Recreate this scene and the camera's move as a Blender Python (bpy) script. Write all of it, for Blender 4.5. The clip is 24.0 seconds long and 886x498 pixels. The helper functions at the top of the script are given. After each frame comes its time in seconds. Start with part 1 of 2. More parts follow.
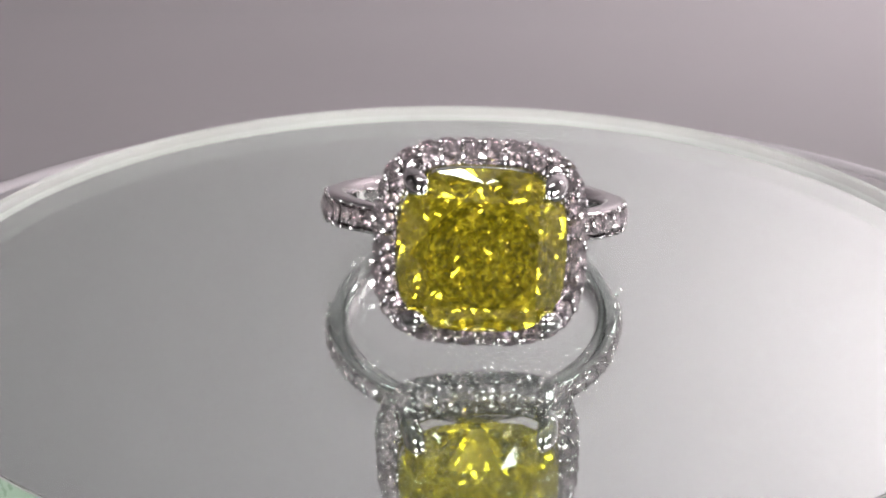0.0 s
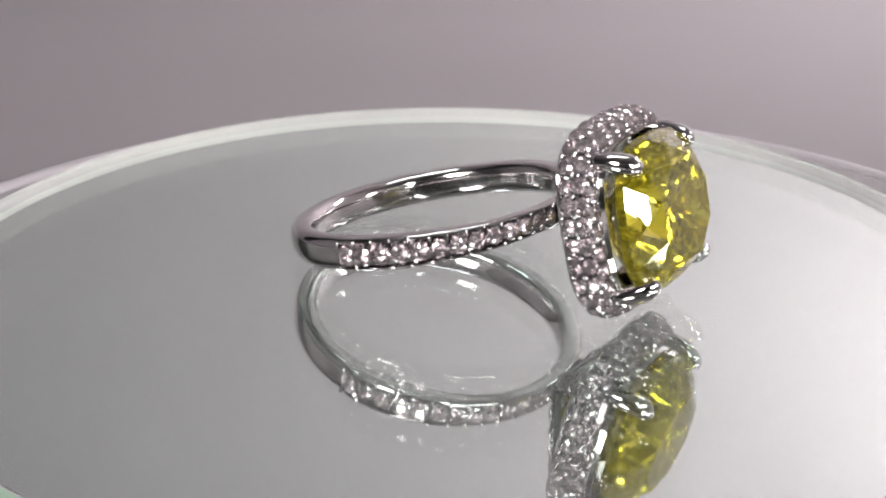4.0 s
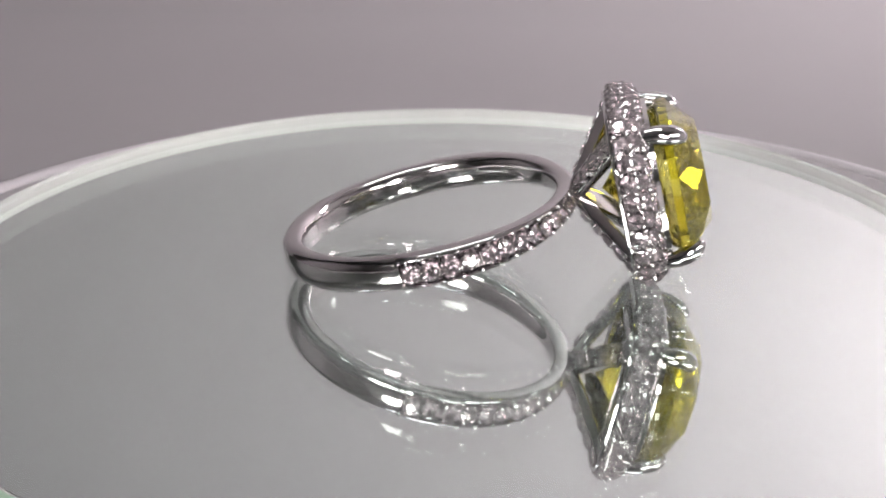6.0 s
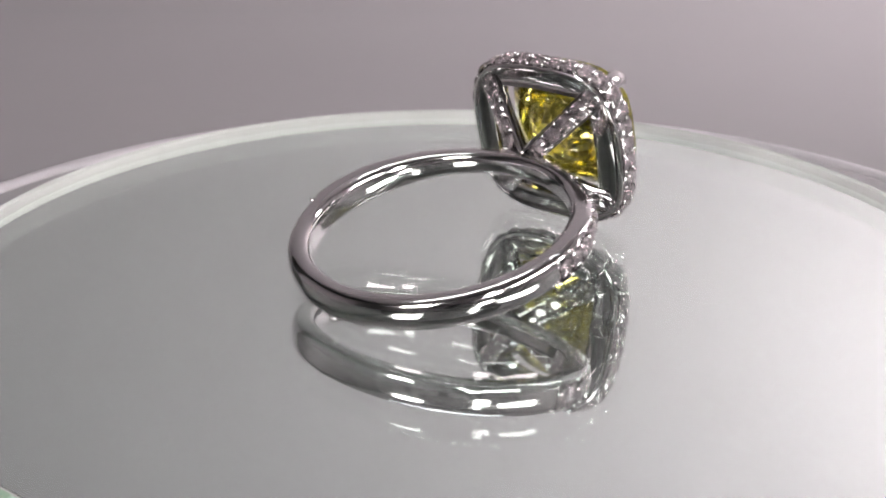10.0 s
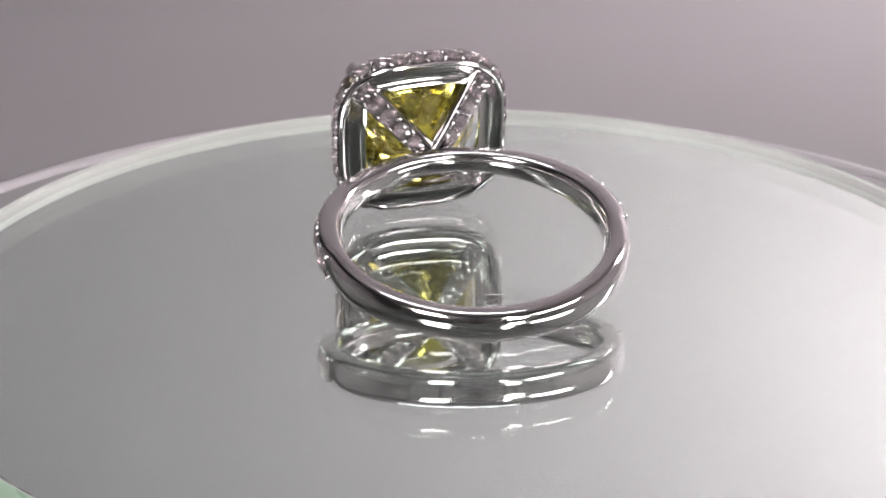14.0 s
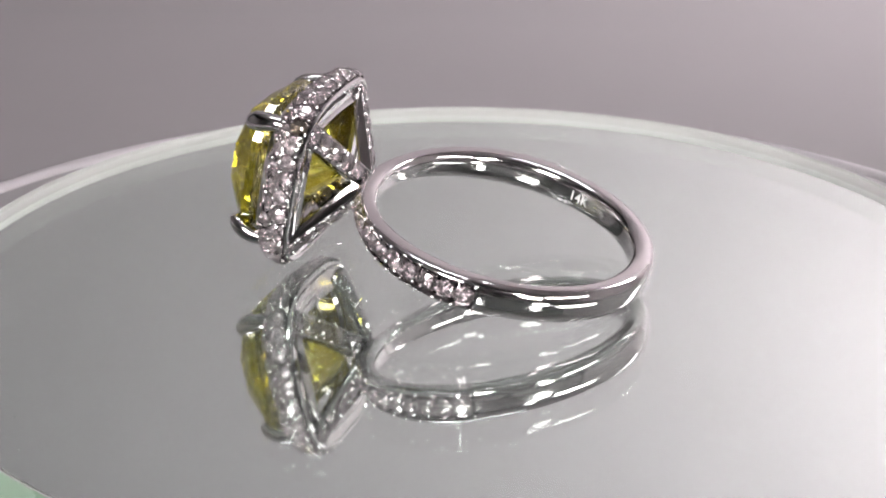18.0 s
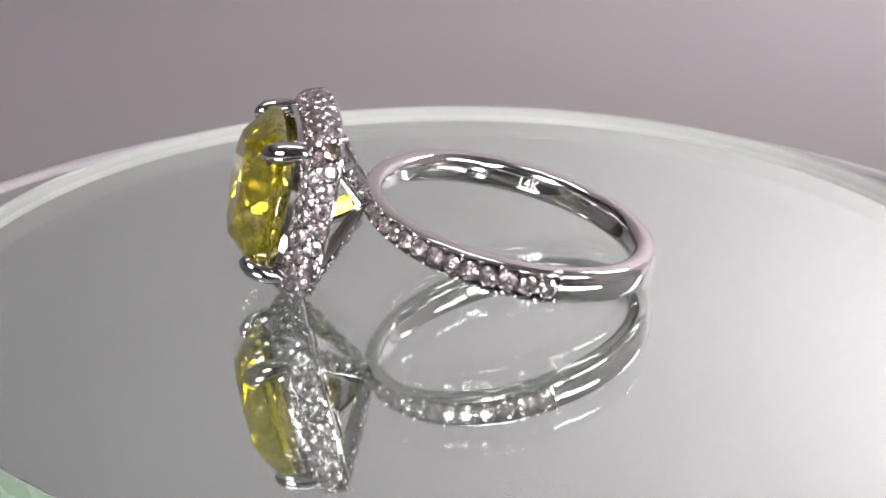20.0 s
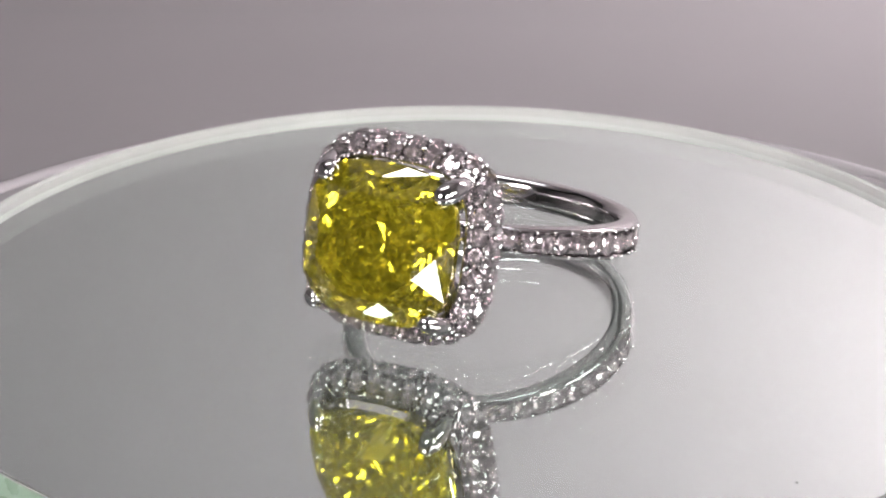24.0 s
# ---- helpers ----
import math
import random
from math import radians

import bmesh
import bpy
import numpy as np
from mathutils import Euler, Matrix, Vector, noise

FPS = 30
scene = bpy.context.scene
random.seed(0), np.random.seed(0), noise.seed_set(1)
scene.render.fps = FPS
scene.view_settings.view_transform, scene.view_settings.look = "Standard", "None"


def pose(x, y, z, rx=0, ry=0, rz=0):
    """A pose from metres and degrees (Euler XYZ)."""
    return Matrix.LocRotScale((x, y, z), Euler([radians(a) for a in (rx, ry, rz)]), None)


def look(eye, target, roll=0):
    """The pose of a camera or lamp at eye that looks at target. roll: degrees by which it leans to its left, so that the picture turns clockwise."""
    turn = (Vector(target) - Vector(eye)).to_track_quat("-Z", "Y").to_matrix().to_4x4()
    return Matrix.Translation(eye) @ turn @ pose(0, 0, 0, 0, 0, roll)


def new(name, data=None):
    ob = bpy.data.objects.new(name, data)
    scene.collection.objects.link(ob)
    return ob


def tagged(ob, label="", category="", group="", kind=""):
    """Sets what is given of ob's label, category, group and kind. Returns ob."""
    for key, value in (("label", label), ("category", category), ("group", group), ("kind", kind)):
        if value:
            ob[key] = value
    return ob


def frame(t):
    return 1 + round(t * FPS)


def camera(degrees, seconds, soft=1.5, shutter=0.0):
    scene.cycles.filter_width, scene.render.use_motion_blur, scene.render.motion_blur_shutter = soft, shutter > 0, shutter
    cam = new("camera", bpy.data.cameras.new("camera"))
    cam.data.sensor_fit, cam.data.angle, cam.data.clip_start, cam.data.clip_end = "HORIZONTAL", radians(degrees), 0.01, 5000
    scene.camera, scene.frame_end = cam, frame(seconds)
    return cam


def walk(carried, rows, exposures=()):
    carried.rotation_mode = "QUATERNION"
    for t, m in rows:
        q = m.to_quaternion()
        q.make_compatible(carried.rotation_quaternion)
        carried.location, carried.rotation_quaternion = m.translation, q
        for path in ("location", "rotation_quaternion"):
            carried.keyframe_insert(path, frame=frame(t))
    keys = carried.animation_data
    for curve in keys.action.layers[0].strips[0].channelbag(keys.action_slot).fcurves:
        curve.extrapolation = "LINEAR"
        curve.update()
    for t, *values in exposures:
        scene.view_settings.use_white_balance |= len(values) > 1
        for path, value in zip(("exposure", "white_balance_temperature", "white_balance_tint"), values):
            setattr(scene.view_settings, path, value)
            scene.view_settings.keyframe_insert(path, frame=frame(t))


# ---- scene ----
import itertools

cam = camera(30.91, 24.0, soft=1.75)
MM = 0.001
EYE = Vector((0.0, -96.72, 41.70)) * MM
PITCH, YAW, ROLL = radians(22.693), radians(-0.988), 0.166
AIM = EYE + Vector((math.sin(YAW) * math.cos(PITCH), math.cos(YAW) * math.cos(PITCH), -math.sin(PITCH)))
cam.data.dof.use_dof = True
cam.data.dof.focus_distance = 98 * MM
cam.data.dof.aperture_fstop = 115.0
walk(cam, [(0.0, look(EYE, AIM, ROLL)), (24.0, look(EYE, AIM, ROLL))],
     [(0.0, 0.0), (1.0, 0.02), (1.5, -0.06), (2.0, -0.18), (2.5, -0.04), (3.0, 0.0), (11.5, 0.0), (12.5, -0.1), (13.0, -0.1), (13.5, 0.0), (24.0, 0.0)])

# ---- light ----
world = bpy.data.worlds.new("world")
scene.world = world
world.use_nodes = True
world.node_tree.nodes["Background"].inputs[0].default_value = (0.5, 0.5, 0.52, 1)
world.node_tree.nodes["Background"].inputs[1].default_value = 0.006


# ---- materials ----
def base_material(name, color, rough=0.5, metal=0.0, **more):
    m = bpy.data.materials.new(name)
    m.use_nodes = True
    b = m.node_tree.nodes["Principled BSDF"]
    b.inputs["Base Color"].default_value = (*color, 1)
    b.inputs["Roughness"].default_value = rough
    b.inputs["Metallic"].default_value = metal
    for key, value in more.items():
        b.inputs[key.replace("_", " ")].default_value = value
    return m, m.node_tree.nodes, m.node_tree.links, b


def mottled(m_nodes, links, b, color_a, color_b, scale, rough_a, rough_b, bump=0.0, bump_scale=4000.0, dist=0.0001):
    """Two scales of noise on colour and roughness, and a fine relief."""
    tc = m_nodes.new("ShaderNodeTexCoord")
    n1 = m_nodes.new("ShaderNodeTexNoise")
    n1.inputs["Scale"].default_value = scale
    n1.inputs["Detail"].default_value = 6
    links.new(tc.outputs["Object"], n1.inputs["Vector"])
    r1 = m_nodes.new("ShaderNodeMix")
    r1.data_type = "RGBA"
    r1.inputs[6].default_value = (*color_a, 1)
    r1.inputs[7].default_value = (*color_b, 1)
    links.new(n1.outputs["Fac"], r1.inputs["Factor"])
    links.new(r1.outputs[2], b.inputs["Base Color"])
    r2 = m_nodes.new("ShaderNodeMapRange")
    r2.inputs["To Min"].default_value = rough_a
    r2.inputs["To Max"].default_value = rough_b
    links.new(n1.outputs["Fac"], r2.inputs["Value"])
    links.new(r2.outputs["Result"], b.inputs["Roughness"])
    if bump:
        n2 = m_nodes.new("ShaderNodeTexNoise")
        n2.inputs["Scale"].default_value = bump_scale
        n2.inputs["Detail"].default_value = 3
        links.new(tc.outputs["Object"], n2.inputs["Vector"])
        bp = m_nodes.new("ShaderNodeBump")
        bp.inputs["Strength"].default_value = bump
        bp.inputs["Distance"].default_value = dist
        links.new(n2.outputs["Fac"], bp.inputs["Height"])
        links.new(bp.outputs["Normal"], b.inputs["Normal"])


gold, gn, gl, gb = base_material("white_gold", (0.76, 0.735, 0.735), 0.07, 1.0)
mottled(gn, gl, gb, (0.76, 0.735, 0.735), (0.70, 0.68, 0.68), 900.0, 0.045, 0.12, 0.06, 2500.0, 0.00002)

band_gold, wn, wl, wb = base_material("polished_band", (0.70, 0.672, 0.678), 0.08, 1.0)


def polish_lines(nodes, links, b):
    """Fine polishing lines that run round the band's own axis."""
    tc = nodes.new("ShaderNodeTexCoord")
    cut_z = nodes.new("ShaderNodeVectorMath")
    cut_z.operation = "MULTIPLY"
    cut_z.inputs[1].default_value = (1, 1, 0)
    links.new(tc.outputs["Object"], cut_z.inputs[0])
    length = nodes.new("ShaderNodeVectorMath")
    length.operation = "LENGTH"
    links.new(cut_z.outputs["Vector"], length.inputs[0])
    split = nodes.new("ShaderNodeSeparateXYZ")
    links.new(tc.outputs["Object"], split.inputs["Vector"])
    small = nodes.new("ShaderNodeMath")
    small.operation = "MULTIPLY"
    small.inputs[1].default_value = 0.03
    links.new(split.outputs["X"], small.inputs[0])
    join = nodes.new("ShaderNodeCombineXYZ")
    links.new(length.outputs["Value"], join.inputs["X"])
    links.new(split.outputs["Z"], join.inputs["Y"])
    links.new(small.outputs["Value"], join.inputs["Z"])
    n = nodes.new("ShaderNodeTexNoise")
    n.inputs["Scale"].default_value = 3500.0
    n.inputs["Detail"].default_value = 4
    links.new(join.outputs["Vector"], n.inputs["Vector"])
    bump = nodes.new("ShaderNodeBump")
    bump.inputs["Strength"].default_value = 0.25
    bump.inputs["Distance"].default_value = 0.00002
    links.new(n.outputs["Fac"], bump.inputs["Height"])
    links.new(bump.outputs["Normal"], b.inputs["Normal"])
    worn = nodes.new("ShaderNodeTexNoise")
    worn.inputs["Scale"].default_value = 400.0
    worn.inputs["Detail"].default_value = 5
    links.new(tc.outputs["Object"], worn.inputs["Vector"])
    r = nodes.new("ShaderNodeMapRange")
    r.inputs["To Min"].default_value, r.inputs["To Max"].default_value = 0.05, 0.17
    links.new(worn.outputs["Fac"], r.inputs["Value"])
    links.new(r.outputs["Result"], b.inputs["Roughness"])


polish_lines(wn, wl, wb)
stamp_metal, sn, sl, sb = base_material("stamped_metal", (0.86, 0.85, 0.84), 0.3, 1.0)
mottled(sn, sl, sb, (0.9, 0.89, 0.88), (0.8, 0.79, 0.78), 3000.0, 0.5, 0.65)


def gem(name, color, cloud_a, cloud_b, scale, low=0.6, high=0.72):
    """Cut stone: clear body with clouds of fine inclusions that scatter a little."""
    m, nodes, links, b = base_material(name, color, 0.0, 0.0, IOR=2.4, Transmission_Weight=1.0)
    tc = nodes.new("ShaderNodeTexCoord")
    n = nodes.new("ShaderNodeTexNoise")
    n.inputs["Scale"].default_value = scale
    n.inputs["Detail"].default_value = 5
    links.new(tc.outputs["Object"], n.inputs["Vector"])
    r = nodes.new("ShaderNodeMapRange")
    r.inputs["From Min"].default_value, r.inputs["From Max"].default_value = low, high
    r.inputs["To Min"].default_value, r.inputs["To Max"].default_value = cloud_a, cloud_b
    links.new(n.outputs["Fac"], r.inputs["Value"])
    links.new(r.outputs["Result"], b.inputs["Transmission Weight"])
    return m


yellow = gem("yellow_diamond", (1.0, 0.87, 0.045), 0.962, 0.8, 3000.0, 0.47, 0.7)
# same stone; the paler tint stands in for light's shorter path behind the girdle
yellow_short_path = gem("yellow_diamond_short_path", (1.0, 0.9, 0.24), 0.962, 0.8, 3000.0, 0.47, 0.7)
clear = gem("clear_diamond", (0.98, 0.86, 0.895), 0.95, 0.86, 4000.0)
brown = gem("brown_diamond", (0.34, 0.27, 0.2), 0.95, 0.85, 2500.0)

glass, ln, ll, lb = base_material("mirror_glass", (0.94, 1.0, 0.978), 0.0, 0.0, IOR=1.5, Transmission_Weight=0.983)
silver, vn, vl, vb = base_material("silvering", (0.86, 0.90, 0.88), 0.02, 1.0)
mottled(vn, vl, vb, (0.965, 0.99, 0.972), (0.952, 0.978, 0.958), 60.0, 0.01, 0.03)
rim_glass, rn, rl, rb = base_material("ground_glass", (0.72, 0.80, 0.76), 0.3, 0.0, IOR=1.5)
mottled(rn, rl, rb, (0.28, 0.27, 0.265), (0.24, 0.235, 0.23), 300.0, 0.25, 0.4, 0.1, 6000.0, 0.00005)
edge_glass, en, el, eb = base_material("green_glass_edge", (0.56, 0.68, 0.59), 0.3, 0.0, IOR=1.5)
mottled(en, el, eb, (0.22, 0.31, 0.235), (0.19, 0.27, 0.2), 300.0, 0.2, 0.35, 0.1, 6000.0, 0.00005)
chamfer_glass, cn, cl, cb = base_material("chamfer_glass", (0.6, 0.68, 0.62), 0.12, 0.0, IOR=1.5)
mottled(cn, cl, cb, (0.3, 0.295, 0.29), (0.26, 0.256, 0.25), 300.0, 0.08, 0.16)
lip_plastic, ip, il, ib = base_material("lip_plastic", (0.4, 0.38, 0.4), 0.35)
mottled(ip, il, ib, (0.32, 0.295, 0.31), (0.28, 0.262, 0.273), 200.0, 0.3, 0.45, 0.1, 3000.0, 0.00005)
white_plastic, pn, pl, pb = base_material("white_plastic", (0.6, 0.57, 0.6), 0.4)
mottled(pn, pl, pb, (0.21, 0.195, 0.205), (0.18, 0.17, 0.178), 200.0, 0.35, 0.5, 0.1, 3000.0, 0.00005)
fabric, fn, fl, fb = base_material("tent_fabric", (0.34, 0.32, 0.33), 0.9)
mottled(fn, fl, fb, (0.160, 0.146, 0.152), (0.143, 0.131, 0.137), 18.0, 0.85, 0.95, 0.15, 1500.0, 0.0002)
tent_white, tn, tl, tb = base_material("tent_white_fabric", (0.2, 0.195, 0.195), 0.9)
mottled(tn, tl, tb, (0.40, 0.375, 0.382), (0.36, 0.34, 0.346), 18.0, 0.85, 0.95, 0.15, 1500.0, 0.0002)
room_paint, dn, dl, db = base_material("room_paint", (0.5, 0.49, 0.48), 0.8)
mottled(dn, dl, db, (0.52, 0.51, 0.50), (0.46, 0.455, 0.45), 3.0, 0.75, 0.9)
black_plastic, kn, kl, kb = base_material("black_plastic", (0.03, 0.03, 0.03), 0.45)
mottled(kn, kl, kb, (0.03, 0.03, 0.03), (0.045, 0.045, 0.045), 60.0, 0.4, 0.55)


def lamp_glow(name, color, strength):
    m = bpy.data.materials.new(name)
    m.use_nodes = True
    nodes, links = m.node_tree.nodes, m.node_tree.links
    b = nodes["Principled BSDF"]
    b.inputs["Base Color"].default_value = (0.8, 0.8, 0.8, 1)
    b.inputs["Emission Color"].default_value = (*color, 1)
    b.inputs["Emission Strength"].default_value = strength
    return m


# ---- mesh tools (lengths in millimetres) ----
def finish(bm, name, smooth=True, sharp=None):
    bmesh.ops.scale(bm, vec=(MM, MM, MM), verts=bm.verts)
    bmesh.ops.recalc_face_normals(bm, faces=bm.faces)
    for f in bm.faces:
        f.smooth = smooth
    if smooth and sharp:
        for e in bm.edges:
            if len(e.link_faces) == 2 and e.calc_face_angle() > radians(sharp):
                e.smooth = False
    me = bpy.data.meshes.new(name)
    bm.to_mesh(me)
    bm.free()
    return me


def part(name, bm, material, parent, label="", smooth=True, sharp=35):
    me = finish(bm, name, smooth, sharp) if isinstance(bm, bmesh.types.BMesh) else bm
    if material and not me.materials:
        me.materials.append(material)
    ob = new(name, me)
    ob.parent = parent
    if label:
        tagged(ob, label)
    return ob


def sweep(bm, rings, close_rings=True, close_profile=True, caps=False):
    """Skin a list of rings of points."""
    vs = [[bm.verts.new(p) for p in ring] for ring in rings]
    n, k = len(vs), len(vs[0])
    for i in range(n if close_rings else n - 1):
        a, b = vs[i], vs[(i + 1) % n]
        for j in range(k if close_profile else k - 1):
            bm.faces.new((a[j], a[(j + 1) % k], b[(j + 1) % k], b[j]))
    if caps and not close_rings:
        bm.faces.new(vs[0])
        bm.faces.new(vs[-1])
    return bm


def lathe(bm, profile, steps=128):
    return sweep(bm, [[(r * math.cos(a), r * math.sin(a), z) for r, z in profile]
                      for a in (2 * math.pi * i / steps for i in range(steps))], close_profile=False)


def box(bm, cx, cy, cz, sx, sy, sz, bevel=0.0):
    m = Matrix.Translation((cx, cy, cz)) @ Matrix.Diagonal((sx, sy, sz, 1))
    made = bmesh.ops.create_cube(bm, size=1, matrix=m)
    if bevel:
        edges = {e for v in made["verts"] for e in v.link_edges}
        bmesh.ops.bevel(bm, geom=list(edges), offset=bevel, segments=3, affect="EDGES", profile=0.5)
    return bm


# ---- tent ----
TENT_Z = -16.0
FRONT = -200.0


def build_tent():
    """A sweep of fabric: floor, rounded up into a back, with sides and a top; open at the front."""
    bm = bmesh.new()
    prof = [(FRONT, TENT_Z), (120.0, TENT_Z)]
    for i in range(1, 13):
        a = math.pi / 2 * i / 12
        prof.append((120 + 100 * math.sin(a), TENT_Z + 100 - 100 * math.cos(a)))
    prof.append((220.0, 300.0))
    top = [(x, y, z) for y, z in prof for x in (0,)]
    rings = []
    for x in [-230 + 20 * i for i in range(24)]:
        rings.append([(x, y, z) for _, y, z in top] + [(x, y, z) for _, y, z in ((0, 223.0, 300.0), (0, 223.0, TENT_Z - 3), (0, FRONT, TENT_Z - 3))])
    sweep(bm, rings, close_rings=False, caps=True)
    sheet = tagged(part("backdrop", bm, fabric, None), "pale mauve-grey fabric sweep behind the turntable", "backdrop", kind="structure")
    # west side, out of view, stands off from the tent to bounce less light
    for name, x in (("wall_west", -420.0), ("wall_east", 233.0)):
        bm = bmesh.new()
        box(bm, x, (223 + FRONT) / 2, (300 + TENT_Z) / 2, 4.0, 223 - FRONT, 300 - TENT_Z, 1.0)
        tagged(part(name, bm, tent_white, None), "unseen pale grey fabric side by the photo tent", "wall", kind="structure")
    bm = bmesh.new()
    box(bm, 0, (223 + FRONT) / 2, 303.0, 470.0, 223 - FRONT, 4.0, 1.0)
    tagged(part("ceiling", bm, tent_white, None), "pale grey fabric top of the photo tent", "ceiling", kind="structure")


def build_phone():
    """The black phone on its stand, of which the metal shows the dark reflection."""
    phone = tagged(new("phone"), "black phone on a small stand facing the turntable", "phone")
    turn = Matrix.Translation((5, -101.5, 46)) @ Matrix.Rotation(-PITCH, 4, "X")
    bm = bmesh.new()
    box(bm, 0, 0, 0, 66, 8, 70, 3.0)
    bmesh.ops.transform(bm, matrix=turn, verts=bm.verts)
    part("body", bm, black_plastic, phone)
    bm = bmesh.new()
    box(bm, 5, -108, (TENT_Z + 14) / 2, 14, 6, 14 - TENT_Z, 1.5)
    part("stand", bm, black_plastic, phone)


def build_room():
    """The room round the tent."""
    for name, c, s in (("floor", (0, 0, -830), (4000, 4000, 20)), ("ceiling", (0, 0, 1810), (4000, 4000, 20)),
                       ("wall_north", (0, 2010, 490), (4000, 20, 2620)), ("wall_south", (0, -2010, 490), (4000, 20, 2620)),
                       ("wall_room_west", (-2010, 0, 490), (20, 4000, 2620)), ("wall_room_east", (2010, 0, 490), (20, 4000, 2620))):
        bm = bmesh.new()
        box(bm, *c, *s)
        tagged(part(name, bm, room_paint, None), "pale grey painted surface of the room", name.split("_")[0], kind="structure")
    desk = tagged(new("table"), "dark table top under the photo tent", "table")
    bm = bmesh.new()
    box(bm, 0, 0, TENT_Z - 13, 1200, 800, 20, 2.0)
    part("tabletop", bm, black_plastic, desk)
    for sx, sy in itertools.product((-1, 1), (-1, 1)):
        bm = bmesh.new()
        box(bm, 560 * sx, 360 * sy, (TENT_Z - 23 - 820) / 2, 40, 40, 820 + TENT_Z - 23, 2.0)
        part("leg", bm, black_plastic, desk)


def lamp(label, place, target, w, h, glow, foot):
    """A flat LED lamp head on a pole: housing, glowing diffuser, pole to the height foot."""
    ob = tagged(new("led_lamp"), label, "lamp", "lamps round the turntable")
    ob.location = [v * MM for v in place]
    turn = look((0, 0, 0), [t - p for t, p in zip(target, place)])
    bm = bmesh.new()
    box(bm, 0, 0, 5, w + 8, h + 8, 10, 2.0)
    part("housing", bm, black_plastic, ob).matrix_basis = turn
    bm = bmesh.new()
    box(bm, 0, 0, -0.6, w, h, 1.0, 0.3)
    part("diffuser", bm, glow, ob, "glowing white diffuser").matrix_basis = turn
    back = turn @ Vector((0, 0, 11))
    top = foot - place[2]
    bm = bmesh.new()
    bmesh.ops.create_cone(bm, cap_ends=True, segments=16, radius1=4, radius2=4, depth=abs(top - back.z) + 6,
                          matrix=Matrix.Translation((back.x, back.y, (top + back.z) / 2)))
    part("pole", bm, black_plastic, ob)
    bm = bmesh.new()
    bmesh.ops.create_cone(bm, cap_ends=True, segments=24, radius1=22, radius2=18, depth=6, matrix=Matrix.Translation((back.x, back.y, top + (3 if top < 0 else -3))))
    part("foot", bm, black_plastic, ob)


build_tent()
build_room()
build_phone()
warm = lamp_glow("led_warm", (1.0, 0.935, 0.955), 73.0)
cool = lamp_glow("led_cool", (1.0, 0.97, 0.97), 28.0)
soft = lamp_glow("led_back_fill", (0.95, 0.98, 1.0), 16.0)
bright = lamp_glow("led_bright", (1.0, 0.95, 0.945), 48.0)
room_fill = lamp_glow("room_fill_light", (1.0, 0.97, 0.94), 1.5)
lamp("white LED lamp head glowing inside the tent", (158, 108, 122), (102, 206, 72), 80, 60, warm, 301)
lamp("large white LED panel glowing on a stand", (-70, -178, 112), (0, 0, 5), 92, 56, bright, TENT_Z)
lamp("small unseen white LED lamp glowing on a stand", (76, -185, 122), (0, 0, 5), 36, 40, cool, TENT_Z)
# this low lamp is added only to put more flashes into the yellow stone
lamp("small unseen white LED lamp glowing on a stand", (96, -172, 60), (0, 0, 5), 34, 34, bright, TENT_Z)
lamp("wide white LED bar glowing beside the turntable", (165, -105, 92), (0, 0, 5), 110, 22, cool, TENT_Z)
# unseen bar added to brighten the upper back of the fabric sweep
lamp("unseen narrow white LED bar added under the tent's top", (-20, 25, 284), (-25, 222, 150), 180, 40, soft, 301)
# unseen fill panel, added to lift dark reflections in metal and stones
lamp("unseen square white fill panel added on the room's ceiling", (0, -700, 1780), (0, -690, 0), 600, 600, room_fill, 1800)


# ---- turntable ----
OFFSET = Vector((-0.34, 0.46, 0))
MIDDLE = Vector((-0.55, -0.75, 0))
DISC, THICK = 35.15, 2.5


def build_turntable():
    base = tagged(new("turntable"), "round white plastic turntable under the mirror disc", "turntable")
    base.location = (0, 0, TENT_Z * MM)
    bm = bmesh.new()
    lathe(bm, [(0, 0), (40, 0), (41, 0.6), (41, 7.0), (40.4, 8.0), (0, 8.0)])
    part("foot", bm, white_plastic, base)
    bm = bmesh.new()
    lathe(bm, [(0, 8.0), (46.2, 8.0), (46.9, 8.5), (46.9, 10.4), (46.3, 11.0), (0, 11.0)])
    part("platform", bm, white_plastic, base)
    bm = bmesh.new()
    sweep(bm, [[((47.4 + 0.75 * math.cos(q)) * math.cos(a), (47.4 + 0.75 * math.cos(q)) * math.sin(a), 10.6 + 0.75 * math.sin(q)) for q in (2 * math.pi * j / 12 for j in range(12))]
               for a in (2 * math.pi * i / 128 for i in range(128))])
    part("lip", bm, lip_plastic, base, "pale rounded lip of the platform")
    return base


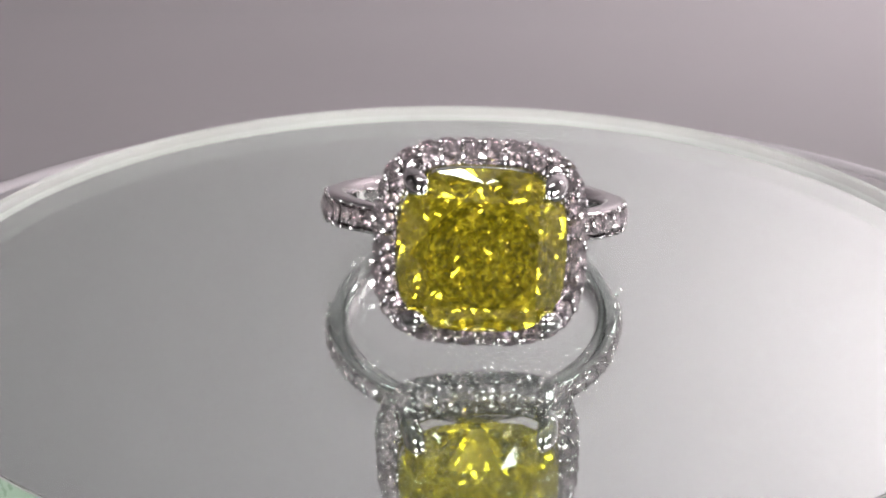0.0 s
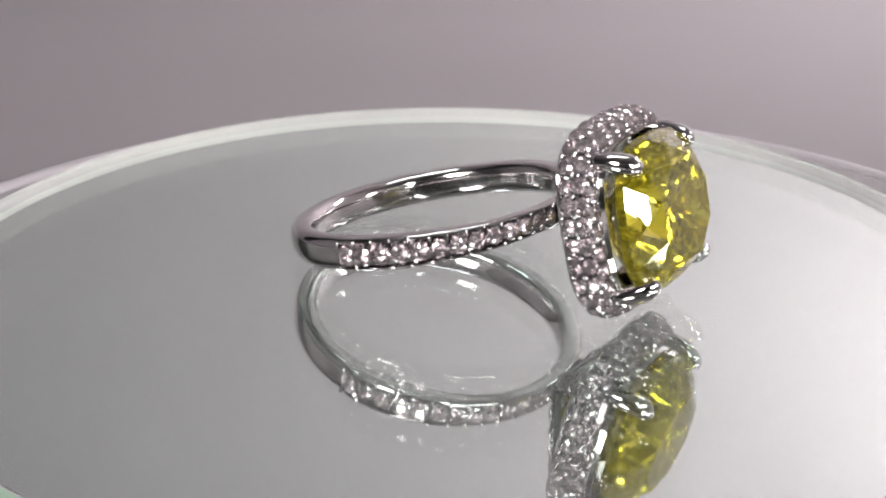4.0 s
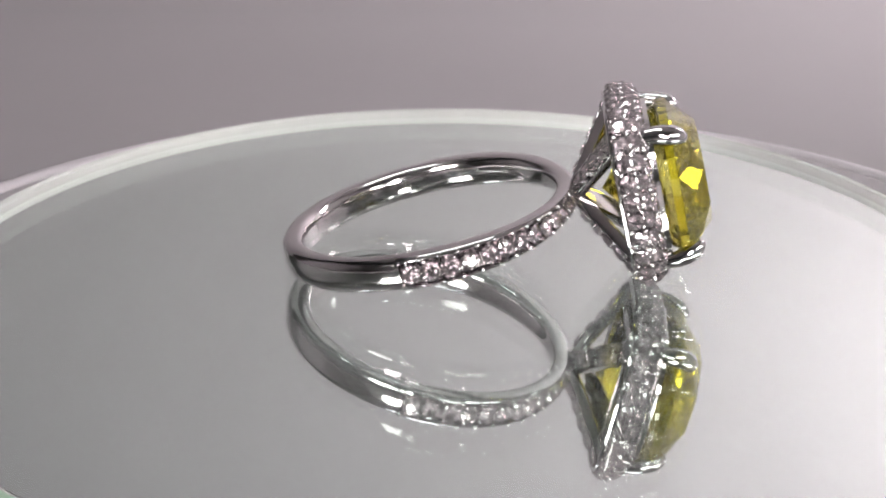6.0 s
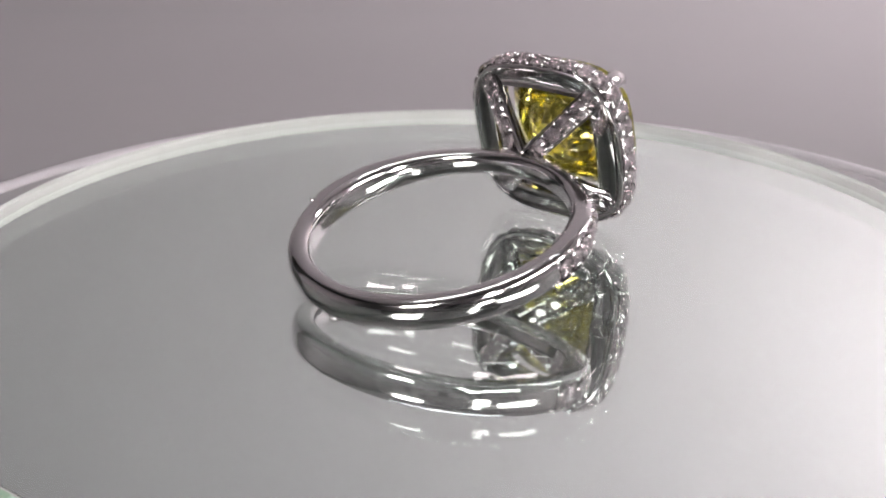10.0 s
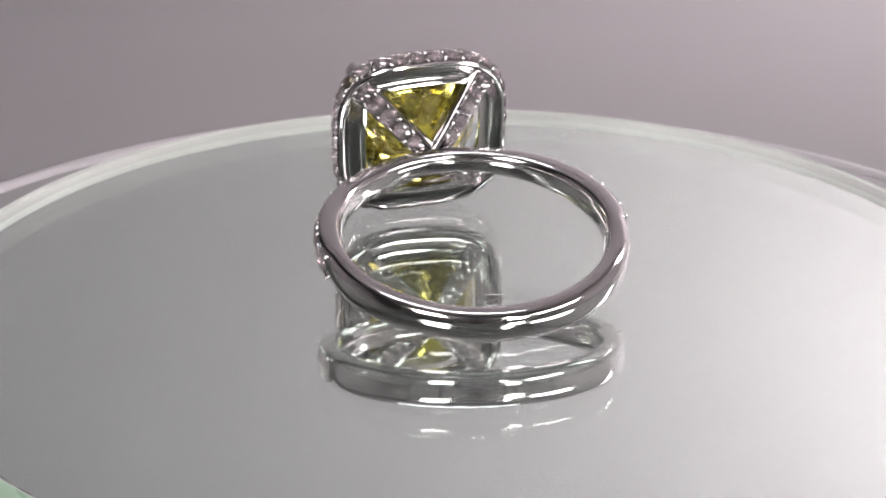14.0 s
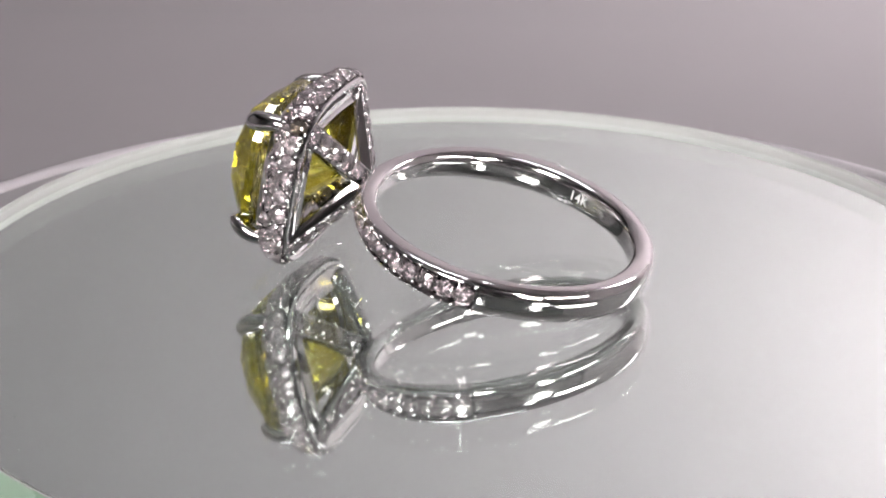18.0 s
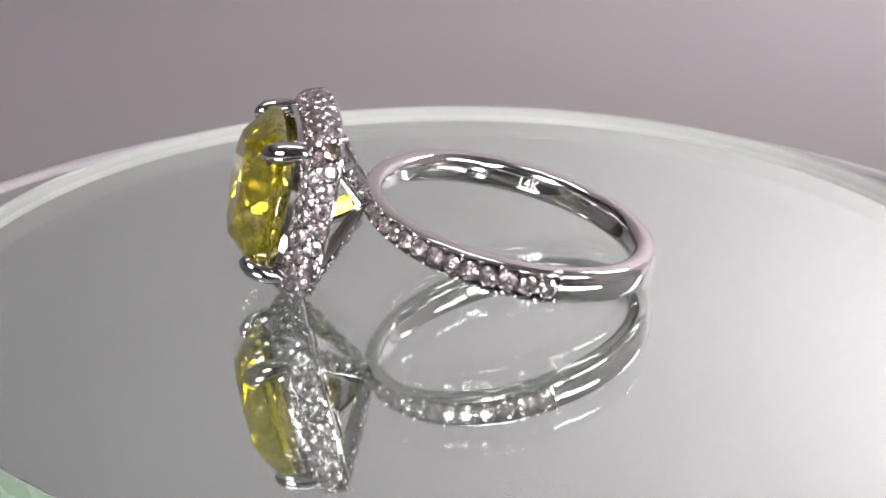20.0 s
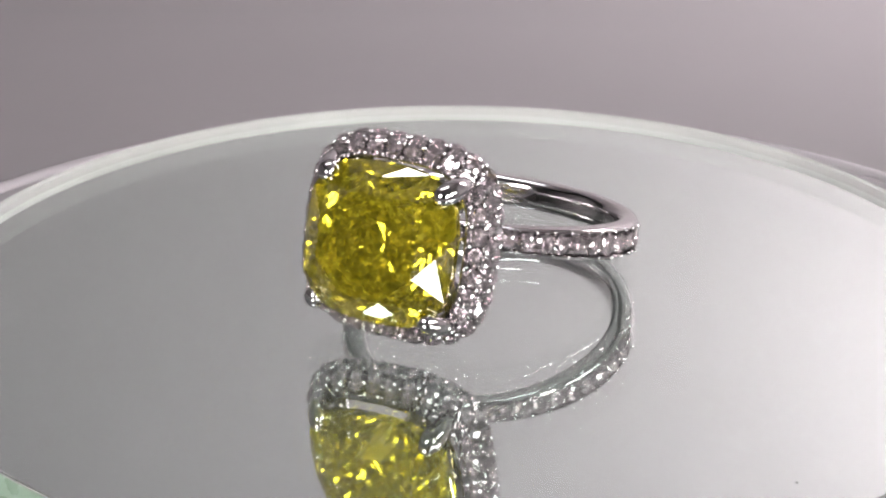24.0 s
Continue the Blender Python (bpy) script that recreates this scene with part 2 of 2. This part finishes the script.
def build_mirror():
    disc = tagged(new("mirror_disc"), "round mirror disc with a pale ground-glass rim on a turntable", "mirror")
    bm = bmesh.new()
    # the upper face of the glass; the silvering and the rim close its body
    lathe(bm, [(0, 0), (DISC - 0.1, 0)])
    part("glass", bm, glass, disc, "clear mirror glass", sharp=20).visible_shadow = False
    bm = bmesh.new()
    lathe(bm, [(0, -THICK), (DISC - 0.5, -THICK), (DISC - 0.5, -THICK - 0.3), (0, -THICK - 0.3)])
    part("silvering", bm, silver, disc, sharp=20)
    bm = bmesh.new()
    lathe(bm, [(DISC - 0.5, -THICK - 0.02), (DISC - 0.42, -THICK + 0.15), (DISC - 0.36, -0.5), (DISC - 0.3, -0.5), (DISC - 0.3, -5.0), (DISC - 0.5, -5.0), (DISC - 0.5, -THICK - 0.02)])
    part("rim", bm, rim_glass, disc, "pale ground-glass rim", sharp=30)
    bm = bmesh.new()
    lathe(bm, [(DISC - 0.36, -0.5), (DISC - 0.09, -0.03), (DISC - 0.03, 0.0), (DISC, -0.05), (DISC - 0.29, -0.55), (DISC - 0.29, -0.5)])
    part("chamfer", bm, chamfer_glass, disc, "polished chamfer of the glass", sharp=30)
    bm = bmesh.new()
    lathe(bm, [(DISC, -0.06), (DISC, -4.6), (DISC - 0.3, -5.0), (DISC - 0.29, -0.56), (DISC, -0.06)])
    part("edge", bm, edge_glass, disc, "pale green glass edge", sharp=30)
    bm = bmesh.new()
    lathe(bm, [(0, -THICK - 0.35), (DISC - 0.52, -THICK - 0.35), (DISC - 0.52, -5.0), (0, -5.0)])
    part("backing", bm, black_plastic, disc, sharp=30)
    for x, y, size, material in ((3.7, 15.5, 0.06, rim_glass), (-22.1, 23.6, 0.1, black_plastic), (27.2, -16.5, 0.1, black_plastic), (-21.7, -1.3, 0.06, rim_glass)):
        bm = bmesh.new()
        bmesh.ops.create_icosphere(bm, subdivisions=1, radius=size, matrix=Matrix.Translation((x, y, size * 0.3)) @ Matrix.Diagonal((1, 0.8, 0.4, 1)))
        part("dust", bm, material, disc, "tiny speck of dust")
    return disc


turntable = build_turntable()
mirror = build_mirror()

# ---- ring ----
ring = tagged(new("ring"), "white gold ring with a yellow diamond lying on a mirror", "ring")
LIE = pose(0.365 * MM, 2.478 * MM, 3.215 * MM, 0, 0, 1.42) @ pose(0, 0, 0, -12.88) @ pose(0, 0, 0, 0, 2.06)


def rpart(name, bm, material, parent=None, label="", **more):
    ob = part(name, bm, material, parent or ring, label, **more)
    if parent is None:
        ob.matrix_basis = LIE
    return ob


HEAD = 0.65


def hd(u, v, a):
    """A point of the head: across, up and outwards along its axis."""
    return Vector((u, -a - HEAD, v * 0.975 - 0.12))


def way(u, v, a):
    """A direction in the head."""
    return Vector((u, -a, v))


def outline(s, n, k):
    """k even steps round a cushion outline of half width s."""
    fine = []
    for i in range(720):
        a = 2 * math.pi * i / 720
        c, d = math.cos(a), math.sin(a)
        r = s / (abs(c) ** n + abs(d) ** n) ** (1 / n)
        fine.append(Vector((r * c, r * d)))
    acc = [0.0]
    for i in range(720):
        acc.append(acc[-1] + (fine[(i + 1) % 720] - fine[i]).length)
    out = []
    j = 0
    for i in range(k):
        want = acc[-1] * i / k
        while acc[j + 1] < want:
            j += 1
        f = (want - acc[j]) / (acc[j + 1] - acc[j])
        p = fine[j].lerp(fine[(j + 1) % 720], f)
        tang = (fine[(j + 1) % 720] - fine[j]).normalized()
        out.append((p, Vector((tang.y, -tang.x))))
    return out


def brilliant():
    """A small round brilliant of radius 1, its girdle at z = 0."""
    bm = bmesh.new()
    for r, z, n, off in ((0.5, 0.35, 8, 0.0), (0.8, 0.2, 8, 0.5), (1.0, 0.03, 16, 0.0), (1.0, -0.05, 16, 0.0), (0.0, -0.86, 1, 0)):
        for i in range(n):
            a = 2 * math.pi * (i + off) / n
            bm.verts.new((r * math.cos(a), r * math.sin(a), z))
    bmesh.ops.convex_hull(bm, input=list(bm.verts))
    return bm


def unit_bead():
    bm = bmesh.new()
    bmesh.ops.create_uvsphere(bm, u_segments=8, v_segments=5, radius=1.0)
    return bm


BRILLIANT = finish(brilliant(), "pave_diamond", smooth=False)
BRILLIANT.materials.append(clear)
BROWN = BRILLIANT.copy()
BROWN.materials.clear()
BROWN.materials.append(brown)
BEAD = finish(unit_bead(), "bead")
BEAD.materials.append(gold)


def facing(p, n, size, spin=0.0):
    """A pose at p (mm) with its z along n."""
    q = n.to_track_quat("Z", "Y").to_matrix().to_4x4()
    return Matrix.Translation(p * MM) @ q @ Matrix.Rotation(spin, 4, "Z") @ Matrix.Diagonal((size, size, size, 1))


def set_diamond(p, n, size, parent, mesh=None):
    ob = new("pave_diamond", mesh or BRILLIANT)
    ob.parent = parent
    wobble = Vector([random.uniform(-0.09, 0.09) for _ in range(3)])
    ob.matrix_basis = facing(p, (n + wobble).normalized(), size * random.uniform(0.96, 1.03), random.uniform(0, 6.28))
    return ob


def set_bead(p, n, size, parent):
    ob = new("bead", BEAD)
    ob.parent = parent
    ob.matrix_basis = facing(p, n, size * random.uniform(0.9, 1.1))
    return ob


# band: d is the angle from the head, in degrees
def at_band(d, rho, z):
    a = radians(d - 90)
    return Vector((rho * math.cos(a), rho * math.sin(a), z))


def band_sizes(d):
    """Outer radius and half width of the band."""
    e = abs(d)
    f = min(1.0, max(0.0, (e - 12) / 70))
    f = f * f * (3 - 2 * f)
    return 9.5 + 0.41 * f, 0.82 + 0.28 * f


PAVE_END = 98.0
INNER = 8.3


def band_profile(out, half, groove=0.0, outer=0.79):
    """The band's section: rounded, with a groove for the stones on its outer side."""
    mid, hr = (out + INNER) / 2, (out - INNER) / 2
    prof = []
    for j in range(36):
        a = 2 * math.pi * (j + 0.5) / 36
        c, s = math.cos(a), math.sin(a)
        ex = 0.72 if c < 0 else outer
        rho, z = mid + hr * math.copysign(abs(c) ** ex, c), half * math.copysign(abs(s) ** ex, s)
        if c > 0 and abs(z) < half * 0.66:
            rho = min(rho, out - groove)
        prof.append((rho, z))
    return prof


def build_band():
    bm = bmesh.new()
    rings = []
    for i in range(121):
        d = PAVE_END + (360 - 2 * PAVE_END) * i / 120
        rings.append([at_band(d, r, z) for r, z in band_profile(*band_sizes(PAVE_END))])
    sweep(bm, rings, close_rings=False, caps=True)
    rpart("shank", bm, band_gold)
    for side in (-1, 1):
        bm = bmesh.new()
        rings = []
        for i in range(81):
            d = 0.02 + (PAVE_END - 0.02) * i / 80
            out, h = band_sizes(d)
            w = min(1.0, (PAVE_END - d) / 5)
            rings.append([at_band(side * d, r, z) for r, z in band_profile(out + 0.08 * w, h, 0.0 if i > 78 else 0.65, 0.79 - 0.29 * w)])
        sweep(bm, rings, close_rings=False, caps=True)
        shoulder = rpart("shoulder", bm, band_gold, label="pave-set white gold shoulder", sharp=40)
        d, k = PAVE_END - 5.0, 0
        while d > 8:
            out, h = band_sizes(d)
            size = 0.62 * (0.84 + 0.16 * min(1, d / 80))
            n = (at_band(side * d, 1, 0)).normalized()
            set_diamond(at_band(side * d, out + 0.04, 0), n, size, shoulder)
            step = math.degrees(2 * size * 1.0 / out)
            for z in (-1, 1):
                set_bead(at_band(side * (d - step / 2), out - 0.03, z * (h - 0.27)), n, 0.14, shoulder)
            if k == 0:
                for z in (-1, 1):
                    set_bead(at_band(side * (d + step / 2), out + 0.0, z * (h - 0.3)), n, 0.14, shoulder)
            d -= step
            k += 1


HALO_N = 3.3
# profile of the halo: half width and place along the head's axis
HALO = [(4.5, 12.9), (4.66, 13.7), (4.78, 14.3), (4.9, 14.32), (4.97, 13.95), (5.06, 13.6), (5.2, 13.4), (5.5, 13.2), (5.62, 12.9), (5.62, 12.4), (5.7, 12.1),
        (5.84, 12.05), (5.88, 11.95), (5.84, 11.85), (5.6, 11.76), (5.25, 11.9), (4.95, 12.4)]


def build_halo():
    bm = bmesh.new()
    k = 96
    sweep(bm, [[hd(p.x, p.y, a) for p, a in col] for col in zip(*[[(p, a) for p, _ in outline(s, HALO_N, k)] for s, a in HALO])])
    halo = rpart("halo", bm, gold, label="cushion-shaped pave halo")
    rows = ((5.36, 13.78, 16, 30, 0.0, 0.55), (5.9, 13.28, 58, 32, 0.5, 0.54), (6.08, 12.46, 94, 33, 0.0, 0.57))
    for row, (s, a, lean, count, off, size) in enumerate(rows):
        path = outline(s, HALO_N, count * 2)
        for i in range(count):
            for kind in (0, 1):
                p, n2 = path[(2 * i + kind + (1 if off else 0)) % (2 * count)]
                n = way(n2.x * math.sin(radians(lean)), n2.y * math.sin(radians(lean)), math.cos(radians(lean))).normalized()
                c = hd(p.x, p.y, a)
                if kind == 0:
                    odd = row == 2 and (c - hd(5.4, 4.4, 12.6)).length < 0.62
                    set_diamond(c, n, size, halo, BROWN if odd else None)
                else:
                    t = way(-n2.y, n2.x, 0)
                    side = n.cross(t).normalized()
                    for sgn in (-1, 1):
                        set_bead(c + side * (0.4 * sgn) - n * 0.02, n, 0.135, halo)
    bm = bmesh.new()
    rings = []
    for p, n2 in outline(5.74, HALO_N, 96):
        rings.append([hd(p.x + n2.x * 0.19 * math.cos(t), p.y + n2.y * 0.19 * math.cos(t), 11.82 + 0.18 * math.sin(t)) for t in (2 * math.pi * j / 10 for j in range(10))])
    sweep(bm, rings)
    rpart("gallery_rail", bm, gold, label="polished rail round the back of the halo")


def bar(bm, p, q, up, w0, w1, t):
    """A grooved bar from p to q; up is its outer side."""
    d = (q - p).normalized()
    side = d.cross(up).normalized()
    up = side.cross(d).normalized()
    rings = []
    for end, w in ((p, w0), (q, w1)):
        h = w / 2
        prof = [(-h, -t * 0.2), (-h * 0.94, 0), (-h * 0.8, 0), (-h * 0.72, -t * 0.8), (h * 0.72, -t * 0.8), (h * 0.8, 0), (h * 0.94, 0), (h, -t * 0.2),
                (h, -t * 0.8), (h * 0.8, -t), (-h * 0.8, -t), (-h, -t * 0.8)]
        rings.append([end + side * x + up * y for x, y in prof])
    sweep(bm, rings, close_rings=False, caps=True)


def build_basket():
    for su, sv in itertools.product((-1, 1), (-1, 1)):
        p, q = hd(0.3 * su, 0.32 * sv, 8.62), hd(4.45 * su, 4.45 * sv, 11.95)
        out = way(su, sv, -1.85).normalized()
        bm = bmesh.new()
        bar(bm, p, q, out, 1.25, 1.72, 0.75)
        claw = rpart("claw", bm, gold, label="pave-set arm of the basket", sharp=30)
        d = (q - p).normalized()
        side = d.cross(out).normalized()
        up = side.cross(d).normalized()
        length = (q - p).length
        for i in range(5):
            c = p + d * (length * (0.22 + 0.72 * i / 4))
            set_diamond(c + up * 0.14, up, 0.56 + 0.025 * i, claw)
            for sgn in (-1, 1):
                set_bead(c + d * 0.58 + side * ((0.46 + 0.03 * i) * sgn) + up * 0.06, up, 0.15, claw)
    for i in range(4):
        turn = Matrix.Rotation(math.pi / 2 * i, 3, "Y")
        arc = []
        for p, _ in outline(5.66, HALO_N, 240):
            if p.y > 0 and abs(p.x) < p.y:
                arc.append(hd(p.x, p.y, 11.75))
        arc.sort(key=lambda v: v.x)
        arc = [arc[round(j * (len(arc) - 1) / 9)] for j in range(10)]
        apex = hd(0, 0.45, 8.7)
        hole = (hd(0, 1.15, 9.25), hd(-3.05, 4.15, 11.62), hd(3.05, 4.15, 11.62))
        outer = [arc[0].lerp(apex, j / 6) for j in range(6, 0, -1)] + arc + [arc[-1].lerp(apex, j / 6) for j in range(1, 6)]
        inner = [hole[1].lerp(hole[0], j / 6) for j in range(6, 0, -1)] + [hole[1].lerp(hole[2], j / 9) + way(0, 0.16 * math.sin(math.pi * j / 9), 0) for j in range(10)]
        inner += [hole[2].lerp(hole[0], j / 6) for j in range(1, 6)]
        cols = []
        deep = way(0, -0.05, 0.14)
        for o, h in zip(outer, inner):
            wide = min(1.0, (o - h).length / 0.9)
            cols.append([turn @ v for v in (o, o.lerp(h, 0.3) + deep * (0.7 * wide), o.lerp(h, 0.6) + deep * wide, o.lerp(h, 0.9) + deep * (0.4 * wide), h,
                                            h + way(0, 0, 0.3), o.lerp(h, 0.6) + deep * wide + way(0, 0, 0.25), o + way(0, 0, 0.3))])
        bm = bmesh.new()
        sweep(bm, cols)
        rpart("window_frame", bm, gold, label="polished triangular opening of the basket", sharp=50)


def build_stone():
    bm = bmesh.new()

    def ring_of(s, n, a, k, off=0.0, uneven=0.0):
        for i in range(k):
            t = 2 * math.pi * (i + off) / k
            c, d = math.cos(t), math.sin(t)
            r = s / (abs(c) ** n + abs(d) ** n) ** (1 / n)
            bm.verts.new(hd(r * c, r * d, a + random.uniform(-uneven, uneven)))
    # crown: table, stars and kites, girdle
    ring_of(3.2, 2.5, 17.15, 8, 0.5)
    ring_of(4.06, 2.7, 16.4, 8, 0.0)
    ring_of(4.78, 3.2, 15.5, 24)
    ring_of(4.78, 3.2, 14.95, 24)
    # pavilion: lower girdle facets, mains and culet
    ring_of(3.4, 2.8, 13.5, 16, 0.5, 0.05)
    ring_of(2.5, 2.5, 12.62, 8, 0.0, 0.04)
    ring_of(1.2, 2.2, 11.52, 8, 0.5, 0.03)
    bm.verts.new(hd(0.05, -0.04, 10.6))
    bmesh.ops.convex_hull(bm, input=list(bm.verts))
    bm.faces.ensure_lookup_table()
    # faces behind the girdle get the tint that imitates short light paths
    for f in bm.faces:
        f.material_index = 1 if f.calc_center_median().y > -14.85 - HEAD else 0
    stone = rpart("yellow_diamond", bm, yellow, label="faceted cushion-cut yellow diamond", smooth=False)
    stone.data.materials.append(yellow_short_path)


def build_prongs():
    # each prong is bent a little its own way
    lean = {(-1, 1): (0.32, -0.3), (1, 1): (-0.12, -0.33), (-1, -1): (0.42, -0.04), (1, -1): (-0.08, 0.04)}
    for su, sv in itertools.product((-1, 1), (-1, 1)):
        bm = bmesh.new()
        path = [(4.2, 12.8, 0.42), (4.3, 13.8, 0.46), (4.32, 14.5, 0.55), (4.22, 15.1, 0.62), (4.06, 15.6, 0.62), (3.88, 15.95, 0.53), (3.72, 16.18, 0.36), (3.64, 16.28, 0.12)]
        dia = Vector((su, sv)).normalized()
        across = way(-dia.y, dia.x, 0)
        rings = []
        for i, (s, a, r) in enumerate(path):
            bend = min(1.0, max(0.0, (a - 13.0) / 2.2))
            c = hd(s * su + lean[su, sv][0] * bend, s * sv + lean[su, sv][1] * bend, a + 0.02 * bend)
            j, k = max(0, i - 1), min(len(path) - 1, i + 1)
            d = (hd(path[k][0] * su, path[k][0] * sv, path[k][1]) - hd(path[j][0] * su, path[j][0] * sv, path[j][1])).normalized()
            up = d.cross(across).normalized()
            rings.append([c + across * (1.12 * r * math.cos(t)) + up * (r * 0.95 * math.sin(t)) for t in (2 * math.pi * q / 14 for q in range(14))])
        sweep(bm, rings, close_rings=False, caps=True)
        rpart("prong", bm, gold, sharp=60)


def build_stamp():
    text = bpy.data.curves.new("stamp", "FONT")
    text.body = "14K"
    text.size = 0.95 * MM
    text.offset = 0.012 * MM
    text.extrude = 0.02 * MM
    text.align_x = "CENTER"
    text.align_y = "CENTER"
    tmp = new("stamp_text", text)
    me = bpy.data.meshes.new_from_object(tmp.evaluated_get(bpy.context.evaluated_depsgraph_get()))
    bpy.data.objects.remove(tmp)
    me.materials.clear()
    me.materials.append(stamp_metal)
    ob = new("stamp", me)
    ob.parent = ring
    tagged(ob, "14K stamp on the inside of the band")
    d = 158.0 + 90
    p = at_band(d, INNER - 0.01, 0.0)
    inward = -at_band(d, 1, 0)
    up = Vector((0, 0, 1))
    m = Matrix((up.cross(inward), up, inward)).transposed().to_4x4()
    ob.matrix_basis = LIE @ Matrix.Translation(p * MM) @ m


build_band()
build_halo()
build_basket()
build_stone()
build_prongs()
build_stamp()

# turn of the table, in degrees
TURN = [(0, 0.0), (1, 14.38), (2, 28.52), (3, 43.1), (4, 58.1), (5, 72.49), (6, 86.25), (7, 100.39), (8, 114.65), (9, 128.61), (10, 142.58), (11, 156.0), (12, 169.0),
        (13, 182.22), (14, 195.9), (15, 209.9), (16, 223.86), (17, 237.66), (18, 251.42), (19, 265.3), (20, 279.3), (21, 293.17), (22, 306.82), (23, 320.22), (24, 333.95)]


def motions():
    walk(ring, [(t, pose(0, 0, 0, 0, 0, a)) for t, a in TURN])
    rows = []
    for t, a in TURN:
        at = MIDDLE + Matrix.Rotation(radians(a), 3, "Z") @ OFFSET
        rows.append((t, pose(at.x * MM, at.y * MM, 0, 0, 0, a)))
    walk(mirror, rows)


motions()
